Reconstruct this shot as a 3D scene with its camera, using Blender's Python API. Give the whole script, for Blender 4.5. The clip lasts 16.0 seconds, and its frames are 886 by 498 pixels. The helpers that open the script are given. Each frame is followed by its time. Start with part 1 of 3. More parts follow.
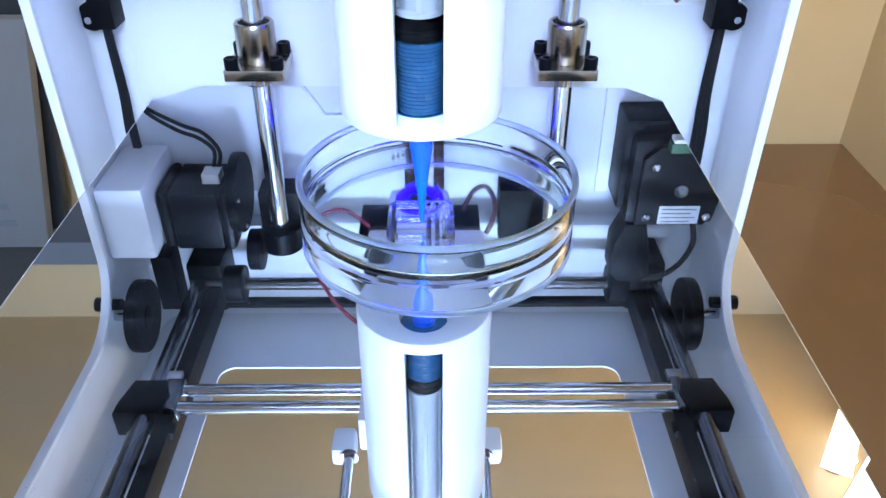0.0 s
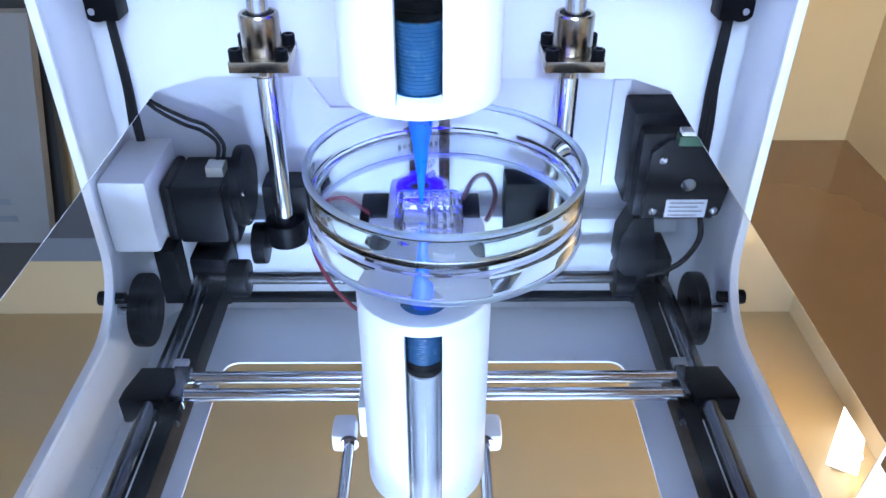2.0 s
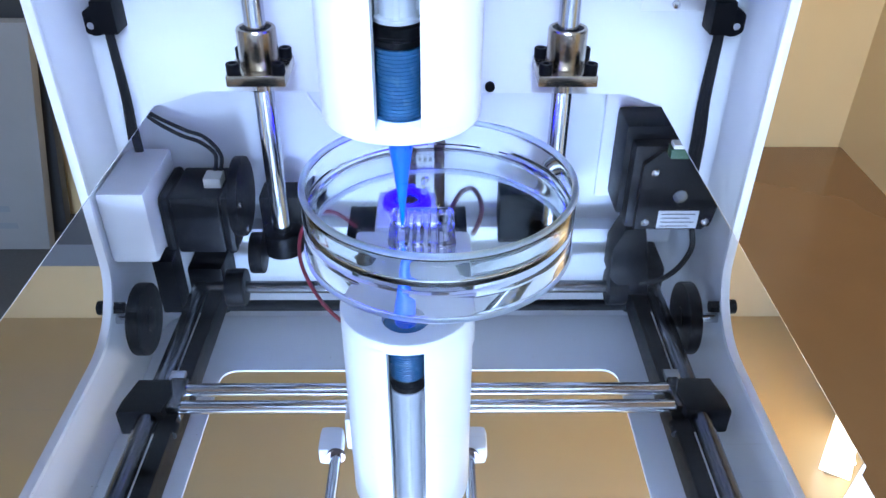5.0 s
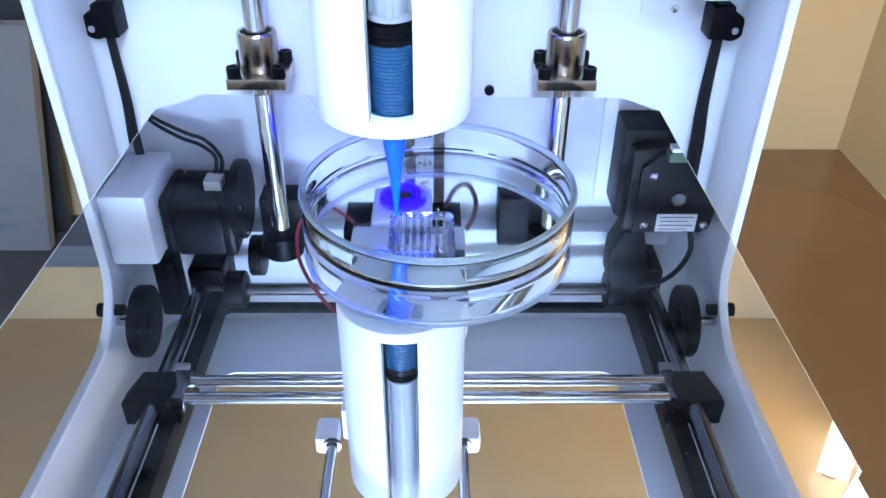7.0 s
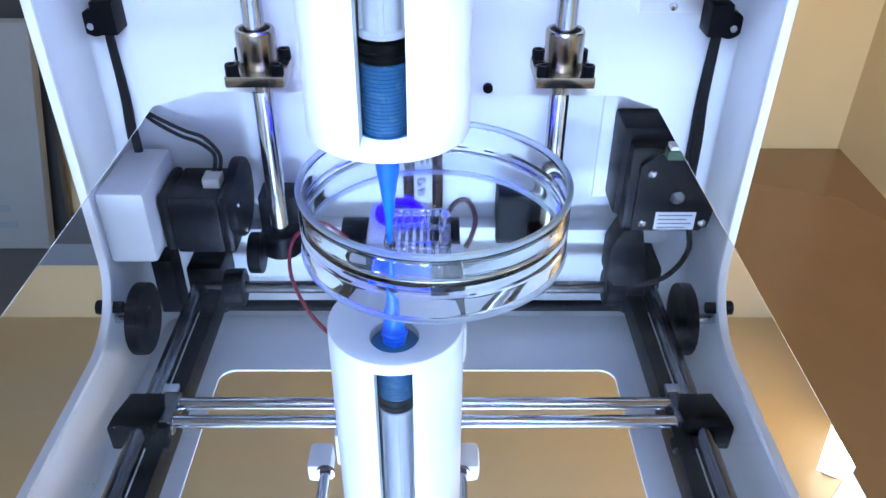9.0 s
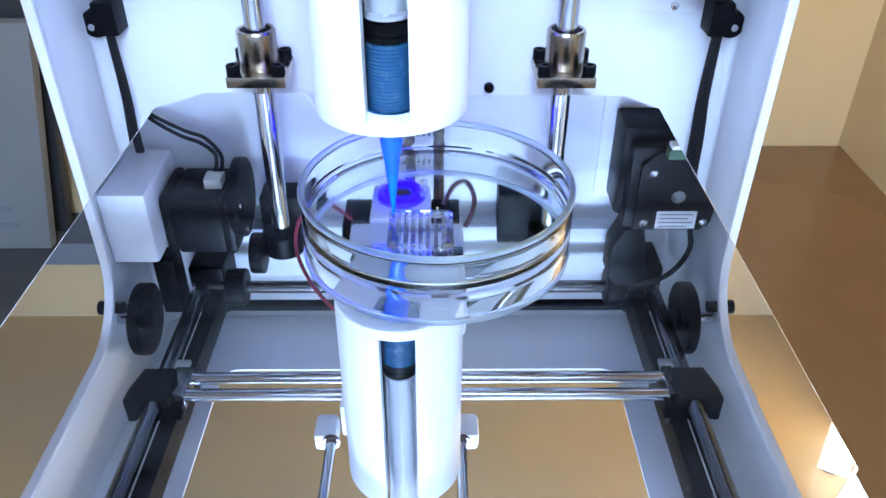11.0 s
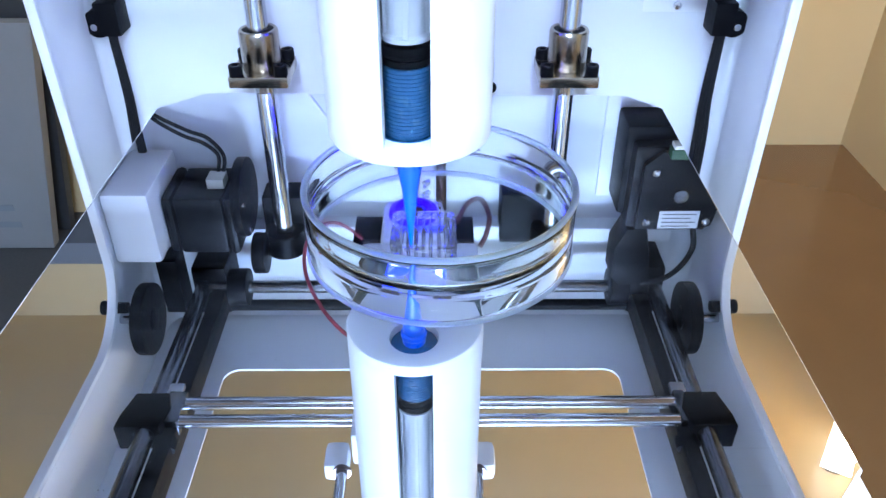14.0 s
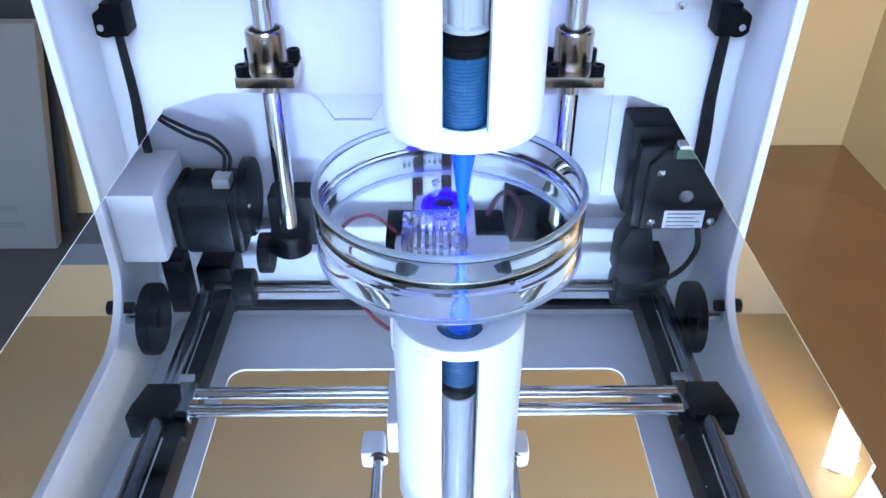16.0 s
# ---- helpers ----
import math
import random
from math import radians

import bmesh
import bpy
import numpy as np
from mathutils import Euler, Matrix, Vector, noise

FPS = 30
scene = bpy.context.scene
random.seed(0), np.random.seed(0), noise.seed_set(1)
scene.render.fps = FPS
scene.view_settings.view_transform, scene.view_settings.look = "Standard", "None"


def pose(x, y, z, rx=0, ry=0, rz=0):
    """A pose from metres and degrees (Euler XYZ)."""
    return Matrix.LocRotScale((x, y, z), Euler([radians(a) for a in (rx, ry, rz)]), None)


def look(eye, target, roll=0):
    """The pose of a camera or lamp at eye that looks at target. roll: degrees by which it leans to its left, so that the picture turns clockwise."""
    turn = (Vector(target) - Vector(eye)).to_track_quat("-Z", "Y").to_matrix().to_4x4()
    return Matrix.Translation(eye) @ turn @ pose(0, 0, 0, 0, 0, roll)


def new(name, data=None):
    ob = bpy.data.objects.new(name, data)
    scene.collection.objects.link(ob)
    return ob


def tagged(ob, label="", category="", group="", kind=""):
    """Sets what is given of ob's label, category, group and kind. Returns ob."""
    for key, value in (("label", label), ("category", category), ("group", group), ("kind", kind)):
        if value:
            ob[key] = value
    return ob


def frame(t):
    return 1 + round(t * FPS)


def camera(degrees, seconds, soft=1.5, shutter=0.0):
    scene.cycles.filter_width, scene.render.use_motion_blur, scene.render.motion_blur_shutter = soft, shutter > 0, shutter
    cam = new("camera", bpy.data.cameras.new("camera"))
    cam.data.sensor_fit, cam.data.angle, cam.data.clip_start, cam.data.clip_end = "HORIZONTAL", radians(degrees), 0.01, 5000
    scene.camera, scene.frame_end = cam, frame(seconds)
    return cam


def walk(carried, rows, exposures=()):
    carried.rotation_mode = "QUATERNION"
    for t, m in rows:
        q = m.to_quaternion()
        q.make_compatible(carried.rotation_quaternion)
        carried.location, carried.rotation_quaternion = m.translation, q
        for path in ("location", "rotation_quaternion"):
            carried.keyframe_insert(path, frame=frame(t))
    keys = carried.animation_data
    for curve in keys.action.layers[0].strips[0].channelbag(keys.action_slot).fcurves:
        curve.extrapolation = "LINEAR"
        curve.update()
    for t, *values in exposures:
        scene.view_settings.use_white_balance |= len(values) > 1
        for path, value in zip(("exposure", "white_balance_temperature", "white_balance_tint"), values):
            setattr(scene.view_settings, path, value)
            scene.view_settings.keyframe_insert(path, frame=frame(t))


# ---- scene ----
cam = camera(59.15, 16.0)
# seconds, place in metres, tilt below level, turn to the right, roll
PATH = [
    (0, -0.0005, -0.2455, 0.1480, 34.495, 0.598, 0.177),
    (0.5, 0.0002, -0.2451, 0.1469, 34.626, 0.418, 0.075),
    (1, -0.0014, -0.2450, 0.1450, 34.615, 0.589, 0.194),
    (1.5, -0.0013, -0.2445, 0.1441, 34.500, 0.445, 0.163),
    (2, -0.0027, -0.2448, 0.1433, 34.518, 0.465, 0.135),
    (2.5, -0.0033, -0.2444, 0.1488, 34.669, 0.703, 0.257),
    (3, 0.0006, -0.2468, 0.1455, 34.352, 0.369, 0.094),
    (3.5, -0.0012, -0.2476, 0.1430, 34.031, 0.411, 0.019),
    (4, -0.0011, -0.2464, 0.1455, 34.251, 0.470, 0.098),
    (6.5, -0.0010, -0.2461, 0.1542, 34.537, 0.764, 0.420),
    (7, -0.0011, -0.2468, 0.1532, 34.443, 0.710, 0.415),
    (7.5, -0.0012, -0.2469, 0.1528, 34.309, 0.558, 0.306),
    (8, -0.0014, -0.2475, 0.1531, 34.383, 0.712, 0.424),
    (8.5, 0.0000, -0.2470, 0.1527, 34.301, 0.537, 0.400),
    (9, 0.0008, -0.2475, 0.1523, 34.460, 0.561, 0.398),
    (11.5, -0.0003, -0.2465, 0.1549, 34.834, 0.519, 0.179),
    (12, -0.0003, -0.2459, 0.1561, 35.005, 0.351, 0.070),
    (12.5, -0.0052, -0.2474, 0.1571, 34.572, 0.438, 0.238),
    (13, -0.0039, -0.2485, 0.1567, 34.612, 0.229, 0.146),
    (13.5, -0.0019, -0.2474, 0.1540, 34.759, 0.379, 0.155),
    (14, -0.0006, -0.2463, 0.1547, 34.823, 0.417, 0.128),
    (14.5, -0.0036, -0.2465, 0.1531, 34.696, 0.320, 0.097),
    (15, -0.0036, -0.2455, 0.1528, 34.746, 0.234, 0.029),
    (15.5, -0.0035, -0.2467, 0.1527, 34.679, 0.421, 0.137),
    (16, -0.0050, -0.2476, 0.1544, 34.723, 0.600, 0.174),
]
walk(cam, [(t, pose(x, y, z, 0, 0, -turn) @ pose(0, 0, 0, 90 - tilt) @ pose(0, 0, 0, 0, 0, roll))
           for t, x, y, z, tilt, turn, roll in PATH],
     exposures=[(0.0, -0.08, 5940, 11), (16.0, -0.08, 5940, 11)])
# seconds, travel of the print head from its first place
HEAD = [
    (0, 0.0000, 0.0000),
    (0.5, 0.0005, -0.0051),
    (1, -0.0033, -0.0063),
    (1.5, -0.0027, -0.0012),
    (2, -0.0029, 0.0048),
    (2.5, -0.0035, 0.0099),
    (3, -0.0046, 0.0128),
    (3.5, -0.0058, 0.0083),
    (4, -0.0058, 0.0026),
    (6.5, -0.0097, 0.0056),
    (7, -0.0096, 0.0108),
    (7.5, -0.0092, 0.0069),
    (8, -0.0098, 0.0017),
    (8.5, -0.0093, -0.0041),
    (9, -0.0097, -0.0080),
    (11.5, -0.0103, 0.0136),
    (12, -0.0103, 0.0085),
    (12.5, -0.0099, 0.0013),
    (13, -0.0094, -0.0044),
    (13.5, -0.0093, -0.0073),
    (14, -0.0045, -0.0074),
    (14.5, 0.0012, -0.0078),
    (15, 0.0070, -0.0078),
    (15.5, 0.0095, -0.0059),
    (16, 0.0093, -0.0005),
]

# ---- light ----
world = bpy.data.worlds.new("room")
world.use_nodes = True
world.node_tree.nodes["Background"].inputs[0].default_value = (0.53, 0.71, 1.0, 1)
world.node_tree.nodes["Background"].inputs[1].default_value = 0.82
scene.world = world


def area(name, at, target, w, h, watts, colour, spread=180):
    d = bpy.data.lights.new(name, "AREA")
    d.shape, d.size, d.size_y, d.energy, d.color = "RECTANGLE", w, h, watts, colour
    d.spread = radians(spread)
    ob = new(name, d)
    ob.matrix_world = look(at, target)
    return ob


# the lamp under the cabinet's top, whose light falls steeply through the printer's opening, and the small warm lamp beside it
area("ceiling_lamp_light", (-0.01, -0.26, 0.4795), (-0.01, 0.06, 0.02), 0.22, 0.10, 8.6, (0.47, 0.66, 1.0))
area("cabinet_light", (0.418, 0.294, 0.4730), (0.417, 0.290, 0), 0.018, 0.030, 3.4, (1.0, 0.86, 0.64), 150)
# added fill with no fixture; bounces off the south wall into dish and cabinet
area("unseen_room_fill", (0.0, -0.85, 1.5), (0.0, -0.85, 0), 0.9, 0.6, 75.0, (0.60, 0.76, 1.0))


# ---- materials ----
def mat(name, colour, rough=0.5, metal=0.0, vary=0.08, scale=40.0, bump=0.0, bump_scale=400.0, rough_vary=0.1, coat=0.0, spec=0.5):
    """A surface with variation at two scales in colour, gloss and relief."""
    m = bpy.data.materials.new(name)
    m.use_nodes = True
    nt = m.node_tree
    b = nt.nodes["Principled BSDF"]
    b.inputs["Metallic"].default_value = metal
    b.inputs["Coat Weight"].default_value = coat
    b.inputs["Specular IOR Level"].default_value = spec
    co = nt.nodes.new("ShaderNodeTexCoord")
    n1 = nt.nodes.new("ShaderNodeTexNoise")
    n1.inputs["Scale"].default_value, n1.inputs["Detail"].default_value = scale, 6
    nt.links.new(co.outputs["Object"], n1.inputs["Vector"])
    ramp = nt.nodes.new("ShaderNodeMix")
    ramp.data_type = "RGBA"
    ramp.inputs[6].default_value = (*[c * (1 - vary) for c in colour], 1)
    ramp.inputs[7].default_value = (*[min(1, c * (1 + vary)) for c in colour], 1)
    nt.links.new(n1.outputs["Fac"], ramp.inputs[0])
    nt.links.new(ramp.outputs[2], b.inputs["Base Color"])
    n2 = nt.nodes.new("ShaderNodeTexNoise")
    n2.inputs["Scale"].default_value, n2.inputs["Detail"].default_value = bump_scale, 4
    nt.links.new(co.outputs["Object"], n2.inputs["Vector"])
    mr = nt.nodes.new("ShaderNodeMapRange")
    mr.inputs["To Min"].default_value, mr.inputs["To Max"].default_value = max(0.02, rough - rough_vary), min(1, rough + rough_vary)
    nt.links.new(n2.outputs["Fac"], mr.inputs["Value"])
    nt.links.new(mr.outputs[0], b.inputs["Roughness"])
    if bump:
        bp = nt.nodes.new("ShaderNodeBump")
        bp.inputs["Strength"].default_value, bp.inputs["Distance"].default_value = bump, 0.0006
        nt.links.new(n2.outputs["Fac"], bp.inputs["Height"])
        nt.links.new(bp.outputs[0], b.inputs["Normal"])
    return m


def glass(name, colour, ior=1.5, rough=0.0):
    m = bpy.data.materials.new(name)
    m.use_nodes = True
    b = m.node_tree.nodes["Principled BSDF"]
    b.inputs["Base Color"].default_value = (*colour, 1)
    b.inputs["Transmission Weight"].default_value, b.inputs["IOR"].default_value, b.inputs["Roughness"].default_value = 1.0, ior, rough
    return m


def glow(name, colour, strength):
    m = bpy.data.materials.new(name)
    m.use_nodes = True
    b = m.node_tree.nodes["Principled BSDF"]
    b.inputs["Base Color"].default_value = (*colour, 1)
    b.inputs["Emission Color"].default_value, b.inputs["Emission Strength"].default_value = (*colour, 1), strength
    return m


def mirror_material():
    """Silvered glass with fine dust, smears and long hairline scratches."""
    m = bpy.data.materials.new("mirror")
    m.use_nodes = True
    nt = m.node_tree
    nodes, link = nt.nodes, nt.links.new
    b = nodes["Principled BSDF"]
    b.inputs["Metallic"].default_value = 1.0
    b.inputs["Base Color"].default_value = (0.85, 0.87, 0.92, 1)
    co = nodes.new("ShaderNodeTexCoord")
    smear = nodes.new("ShaderNodeTexNoise")
    smear.inputs["Scale"].default_value, smear.inputs["Detail"].default_value = 18, 5
    link(co.outputs["Object"], smear.inputs["Vector"])
    rr = nodes.new("ShaderNodeMapRange")
    rr.inputs["From Min"].default_value, rr.inputs["From Max"].default_value = 0.42, 0.80
    rr.inputs["To Min"].default_value, rr.inputs["To Max"].default_value = 0.0, 0.030
    link(smear.outputs["Fac"], rr.inputs["Value"])
    link(rr.outputs[0], b.inputs["Roughness"])
    # dust specks and scratches scatter light as a thin dull layer
    dust = nodes.new("ShaderNodeTexNoise")
    dust.inputs["Scale"].default_value, dust.inputs["Detail"].default_value = 1500, 2
    link(co.outputs["Object"], dust.inputs["Vector"])
    dr = nodes.new("ShaderNodeMapRange")
    dr.inputs["From Min"].default_value, dr.inputs["From Max"].default_value = 0.70, 0.78
    link(dust.outputs["Fac"], dr.inputs["Value"])
    turn = nodes.new("ShaderNodeMapping")
    turn.inputs["Rotation"].default_value, turn.inputs["Scale"].default_value = (0, 0, 0.5), (40, 900, 1)
    link(co.outputs["Object"], turn.inputs["Vector"])
    scr = nodes.new("ShaderNodeTexNoise")
    scr.inputs["Scale"].default_value, scr.inputs["Detail"].default_value = 1.0, 2
    link(turn.outputs[0], scr.inputs["Vector"])
    sr = nodes.new("ShaderNodeMapRange")
    sr.inputs["From Min"].default_value, sr.inputs["From Max"].default_value = 0.67, 0.78
    sr.inputs["To Max"].default_value = 0.22
    link(scr.outputs["Fac"], sr.inputs["Value"])
    # single grains, each cell keeping one or none
    grain = nodes.new("ShaderNodeTexVoronoi")
    grain.inputs["Scale"].default_value = 900
    link(co.outputs["Object"], grain.inputs["Vector"])
    near = nodes.new("ShaderNodeMapRange")
    near.inputs["From Min"].default_value, near.inputs["From Max"].default_value = 0.16, 0.10
    link(grain.outputs["Distance"], near.inputs["Value"])
    pick = nodes.new("ShaderNodeSeparateColor")
    link(grain.outputs["Color"], pick.inputs[0])
    keep = nodes.new("ShaderNodeMapRange")
    keep.inputs["From Min"].default_value, keep.inputs["From Max"].default_value = 0.93, 1.0
    link(pick.outputs[0], keep.inputs["Value"])
    spot = nodes.new("ShaderNodeMath")
    spot.operation = "MULTIPLY"
    link(near.outputs[0], spot.inputs[0])
    link(keep.outputs[0], spot.inputs[1])
    both = nodes.new("ShaderNodeMath")
    both.operation = "MAXIMUM"
    link(dr.outputs[0], both.inputs[0])
    link(spot.outputs[0], both.inputs[1])
    mx = nodes.new("ShaderNodeMath")
    mx.operation = "MAXIMUM"
    link(both.outputs[0], mx.inputs[0])
    link(sr.outputs[0], mx.inputs[1])
    film = nodes.new("ShaderNodeMath")
    film.operation = "MULTIPLY_ADD"
    film.inputs[1].default_value = 0.34
    link(mx.outputs[0], film.inputs[0])
    # a thin wiped film, streaky and uneven
    wipe = nodes.new("ShaderNodeMapping")
    wipe.inputs["Rotation"].default_value, wipe.inputs["Scale"].default_value = (0, 0, 0.12), (9, 60, 1)
    link(co.outputs["Object"], wipe.inputs["Vector"])
    wn = nodes.new("ShaderNodeTexNoise")
    wn.inputs["Scale"].default_value, wn.inputs["Detail"].default_value, wn.inputs["Roughness"].default_value = 1.0, 7, 0.65
    link(wipe.outputs[0], wn.inputs["Vector"])
    wr = nodes.new("ShaderNodeMapRange")
    wr.inputs["From Min"].default_value, wr.inputs["From Max"].default_value = 0.38, 0.78
    wr.inputs["To Min"].default_value, wr.inputs["To Max"].default_value = 0.000, 0.022
    link(wn.outputs["Fac"], wr.inputs["Value"])
    link(wr.outputs[0], film.inputs[2])
    dull = nodes.new("ShaderNodeBsdfDiffuse")
    dull.inputs["Color"].default_value = (0.75, 0.77, 0.8, 1)
    mix = nodes.new("ShaderNodeMixShader")
    link(film.outputs[0], mix.inputs[0])
    link(b.outputs[0], mix.inputs[1])
    link(dull.outputs[0], mix.inputs[2])
    link(mix.outputs[0], nodes["Material Output"].inputs["Surface"])
    return m


WHITE = mat("white_powder_coat", (0.80, 0.81, 0.82), 0.38, vary=0.03, scale=12, bump=0.12, bump_scale=900)
SHEET = mat("white_sheet_steel", (0.71, 0.725, 0.75), 0.34, vary=0.04, scale=9, bump=0.1, bump_scale=700)
PRINT = mat("white_printed_plastic", (0.71, 0.725, 0.745), 0.5, vary=0.02, scale=60, bump=0.15, bump_scale=900)
STEEL = mat("polished_steel", (0.62, 0.63, 0.66), 0.14, 1.0, vary=0.06, scale=80, rough_vary=0.06)
NICKEL = mat("nickel_plate", (0.46, 0.40, 0.32), 0.24, 1.0, vary=0.10, scale=120, rough_vary=0.08)
ALU = mat("brushed_aluminium", (0.55, 0.56, 0.58), 0.35, 1.0, vary=0.08, scale=90, bump=0.1)
BLACK = mat("black_plastic", (0.004, 0.004, 0.005), 0.42, vary=0.3, scale=60, bump=0.2, spec=0.07)
MOTOR = mat("black_motor_paint", (0.005, 0.005, 0.006), 0.36, vary=0.3, scale=70, bump=0.15, spec=0.08)
RUBBER = mat("black_cable_sheath", (0.006, 0.006, 0.007), 0.5, vary=0.2, scale=100, spec=0.25)
DARKSTEEL = mat("dark_oiled_steel", (0.16, 0.165, 0.18), 0.22, 1.0, vary=0.15, scale=90)
DARKROD = mat("dark_lead_screw", (0.16, 0.12, 0.11), 0.3, 1.0, vary=0.2, scale=200)
REDWIRE = mat("red_wire", (0.22, 0.015, 0.03), 0.45, vary=0.1)
BROWNWIRE = mat("brown_wire", (0.12, 0.05, 0.05), 0.45, vary=0.1)
GREEN = mat("green_connector", (0.012, 0.06, 0.018), 0.5)
CREAM = mat("cream_connector", (0.62, 0.60, 0.54), 0.5)
PAPER = mat("label_paper", (0.70, 0.71, 0.72), 0.6, vary=0.04)
INKBAR = mat("label_ink", (0.12, 0.12, 0.13), 0.6)
TAN = mat("tan_cabinet_board", (0.60, 0.455, 0.25), 0.2, vary=0.12, scale=5, bump=0.15, bump_scale=60, coat=0.2)
FLOORWOOD = mat("brown_cabinet_floor", (0.090, 0.047, 0.019), 0.18, vary=0.30, scale=5, bump=0.02, bump_scale=40, rough_vary=0.04, coat=0.4)
GREY = mat("grey_cabinet_panel", (0.15, 0.165, 0.19), 0.5, vary=0.08, scale=6)
GREYBOARD = mat("pale_grey_board", (0.20, 0.20, 0.21), 0.55, vary=0.16, scale=14)
DARK = mat("dark_grey_panel", (0.035, 0.037, 0.042), 0.5, vary=0.2, scale=8)
ROOM = mat("room_paint", (0.78, 0.79, 0.80), 0.8, vary=0.05, scale=2)
sub = PRINT.node_tree.nodes["Principled BSDF"]
sub.inputs["Subsurface Weight"].default_value, sub.inputs["Subsurface Scale"].default_value = 0.5, 0.004
sub.inputs["Subsurface Radius"].default_value = (1.0, 1.0, 1.0)
MIRROR = mirror_material()
DISH = glass("clear_glass", (0.965, 0.995, 0.985), 1.46)
RIM = glass("pale_green_glass_rim", (0.88, 0.985, 0.95), 1.40, 0.30)
GEL = glass("clear_gel", (0.98, 0.985, 1.0), 1.36, 0.02)
BARREL = glass("clear_barrel", (0.97, 0.98, 1.0), 1.12, 0.05)
FROST = mat("frosted_white_plastic", (0.82, 0.84, 0.86), 0.4, vary=0.03, scale=80)
BLUEINK = mat("blue_gel_ink", (0.028, 0.135, 0.29), 0.25, vary=0.12, scale=200)
NEEDLE = mat("blue_tapered_nozzle", (0.007, 0.12, 0.82), 0.3, vary=0.06, scale=200)
LED = glow("white_led", (0.56, 0.74, 1.0), 2200)
UV = glow("violet_led", (0.012, 0.002, 1.0), 8.0)
BLUELED = glow("blue_white_led", (0.24, 0.28, 1.0), 300)
# emission that stands for blue light falling on the carriage underside
BLUEGLOW = glow("blue_lit_underside", (0.008, 0.016, 1.0), 9.0)
PCB = mat("green_circuit_board", (0.008, 0.035, 0.028), 0.35, vary=0.3, scale=200)
LAMP = glow("lamp_diffuser", (1.0, 0.91, 0.78), 5)


# ---- mesh helpers ----
def box(bm, x0, x1, y0, y1, z0, z1, bevel=0.0008):
    m = Matrix.Translation(((x0 + x1) / 2, (y0 + y1) / 2, (z0 + z1) / 2)) @ Matrix.Diagonal((x1 - x0, y1 - y0, z1 - z0, 1))
    vs = bmesh.ops.create_cube(bm, size=1, matrix=m)["verts"]
    if bevel:
        es = list({e for v in vs for e in v.link_edges})
        bmesh.ops.bevel(bm, geom=es, offset=bevel, segments=2, affect="EDGES", profile=0.6)
    return bm


def rod(bm, a, b, r, seg=24, r2=None, bevel=0.0):
    a, b = Vector(a), Vector(b)
    m = Matrix.Translation((a + b) / 2) @ (b - a).to_track_quat("Z", "Y").to_matrix().to_4x4()
    vs = bmesh.ops.create_cone(bm, cap_ends=True, segments=seg, radius1=r, radius2=r if r2 is None else r2, depth=(b - a).length, matrix=m)["verts"]
    if bevel:
        es = [e for e in {e for v in vs for e in v.link_edges} if len(e.link_faces) == 2 and any(len(f.verts) > 4 for f in e.link_faces)]
        bmesh.ops.bevel(bm, geom=es, offset=bevel, segments=2, affect="EDGES", profile=0.6)
    return bm


def lathe(bm, profile, seg=72, at=(0, 0), closed=False):
    rings = [[bm.verts.new((at[0] + r * math.cos(2 * math.pi * k / seg), at[1] + r * math.sin(2 * math.pi * k / seg), z)) for k in range(seg)] for r, z in profile]
    pairs = list(zip(rings, rings[1:])) + ([(rings[-1], rings[0])] if closed else [])
    for lo, hi in pairs:
        for k in range(seg):
            bm.faces.new((lo[k], lo[(k + 1) % seg], hi[(k + 1) % seg], hi[k]))
    if not closed:
        bm.faces.new(rings[0][::-1])
        bm.faces.new(rings[-1])
    bmesh.ops.recalc_face_normals(bm, faces=bm.faces)
    return bm


def prism(bm, outline, lo, hi, axis="z", bevel=0.0006):
    def put(a, b, c):
        return {"z": (a, b, c), "x": (c, a, b), "y": (a, c, b)}[axis]
    lower = [bm.verts.new(put(a, b, lo)) for a, b in outline]
    upper = [bm.verts.new(put(a, b, hi)) for a, b in outline]
    n = len(outline)
    fs = [bm.faces.new(lower[::-1]), bm.faces.new(upper)]
    fs += [bm.faces.new((lower[k], lower[(k + 1) % n], upper[(k + 1) % n], upper[k])) for k in range(n)]
    bmesh.ops.recalc_face_normals(bm, faces=fs)
    if bevel:
        bmesh.ops.bevel(bm, geom=list({e for f in fs[:2] for e in f.edges}), offset=bevel, segments=2, affect="EDGES", profile=0.6)
    return bm


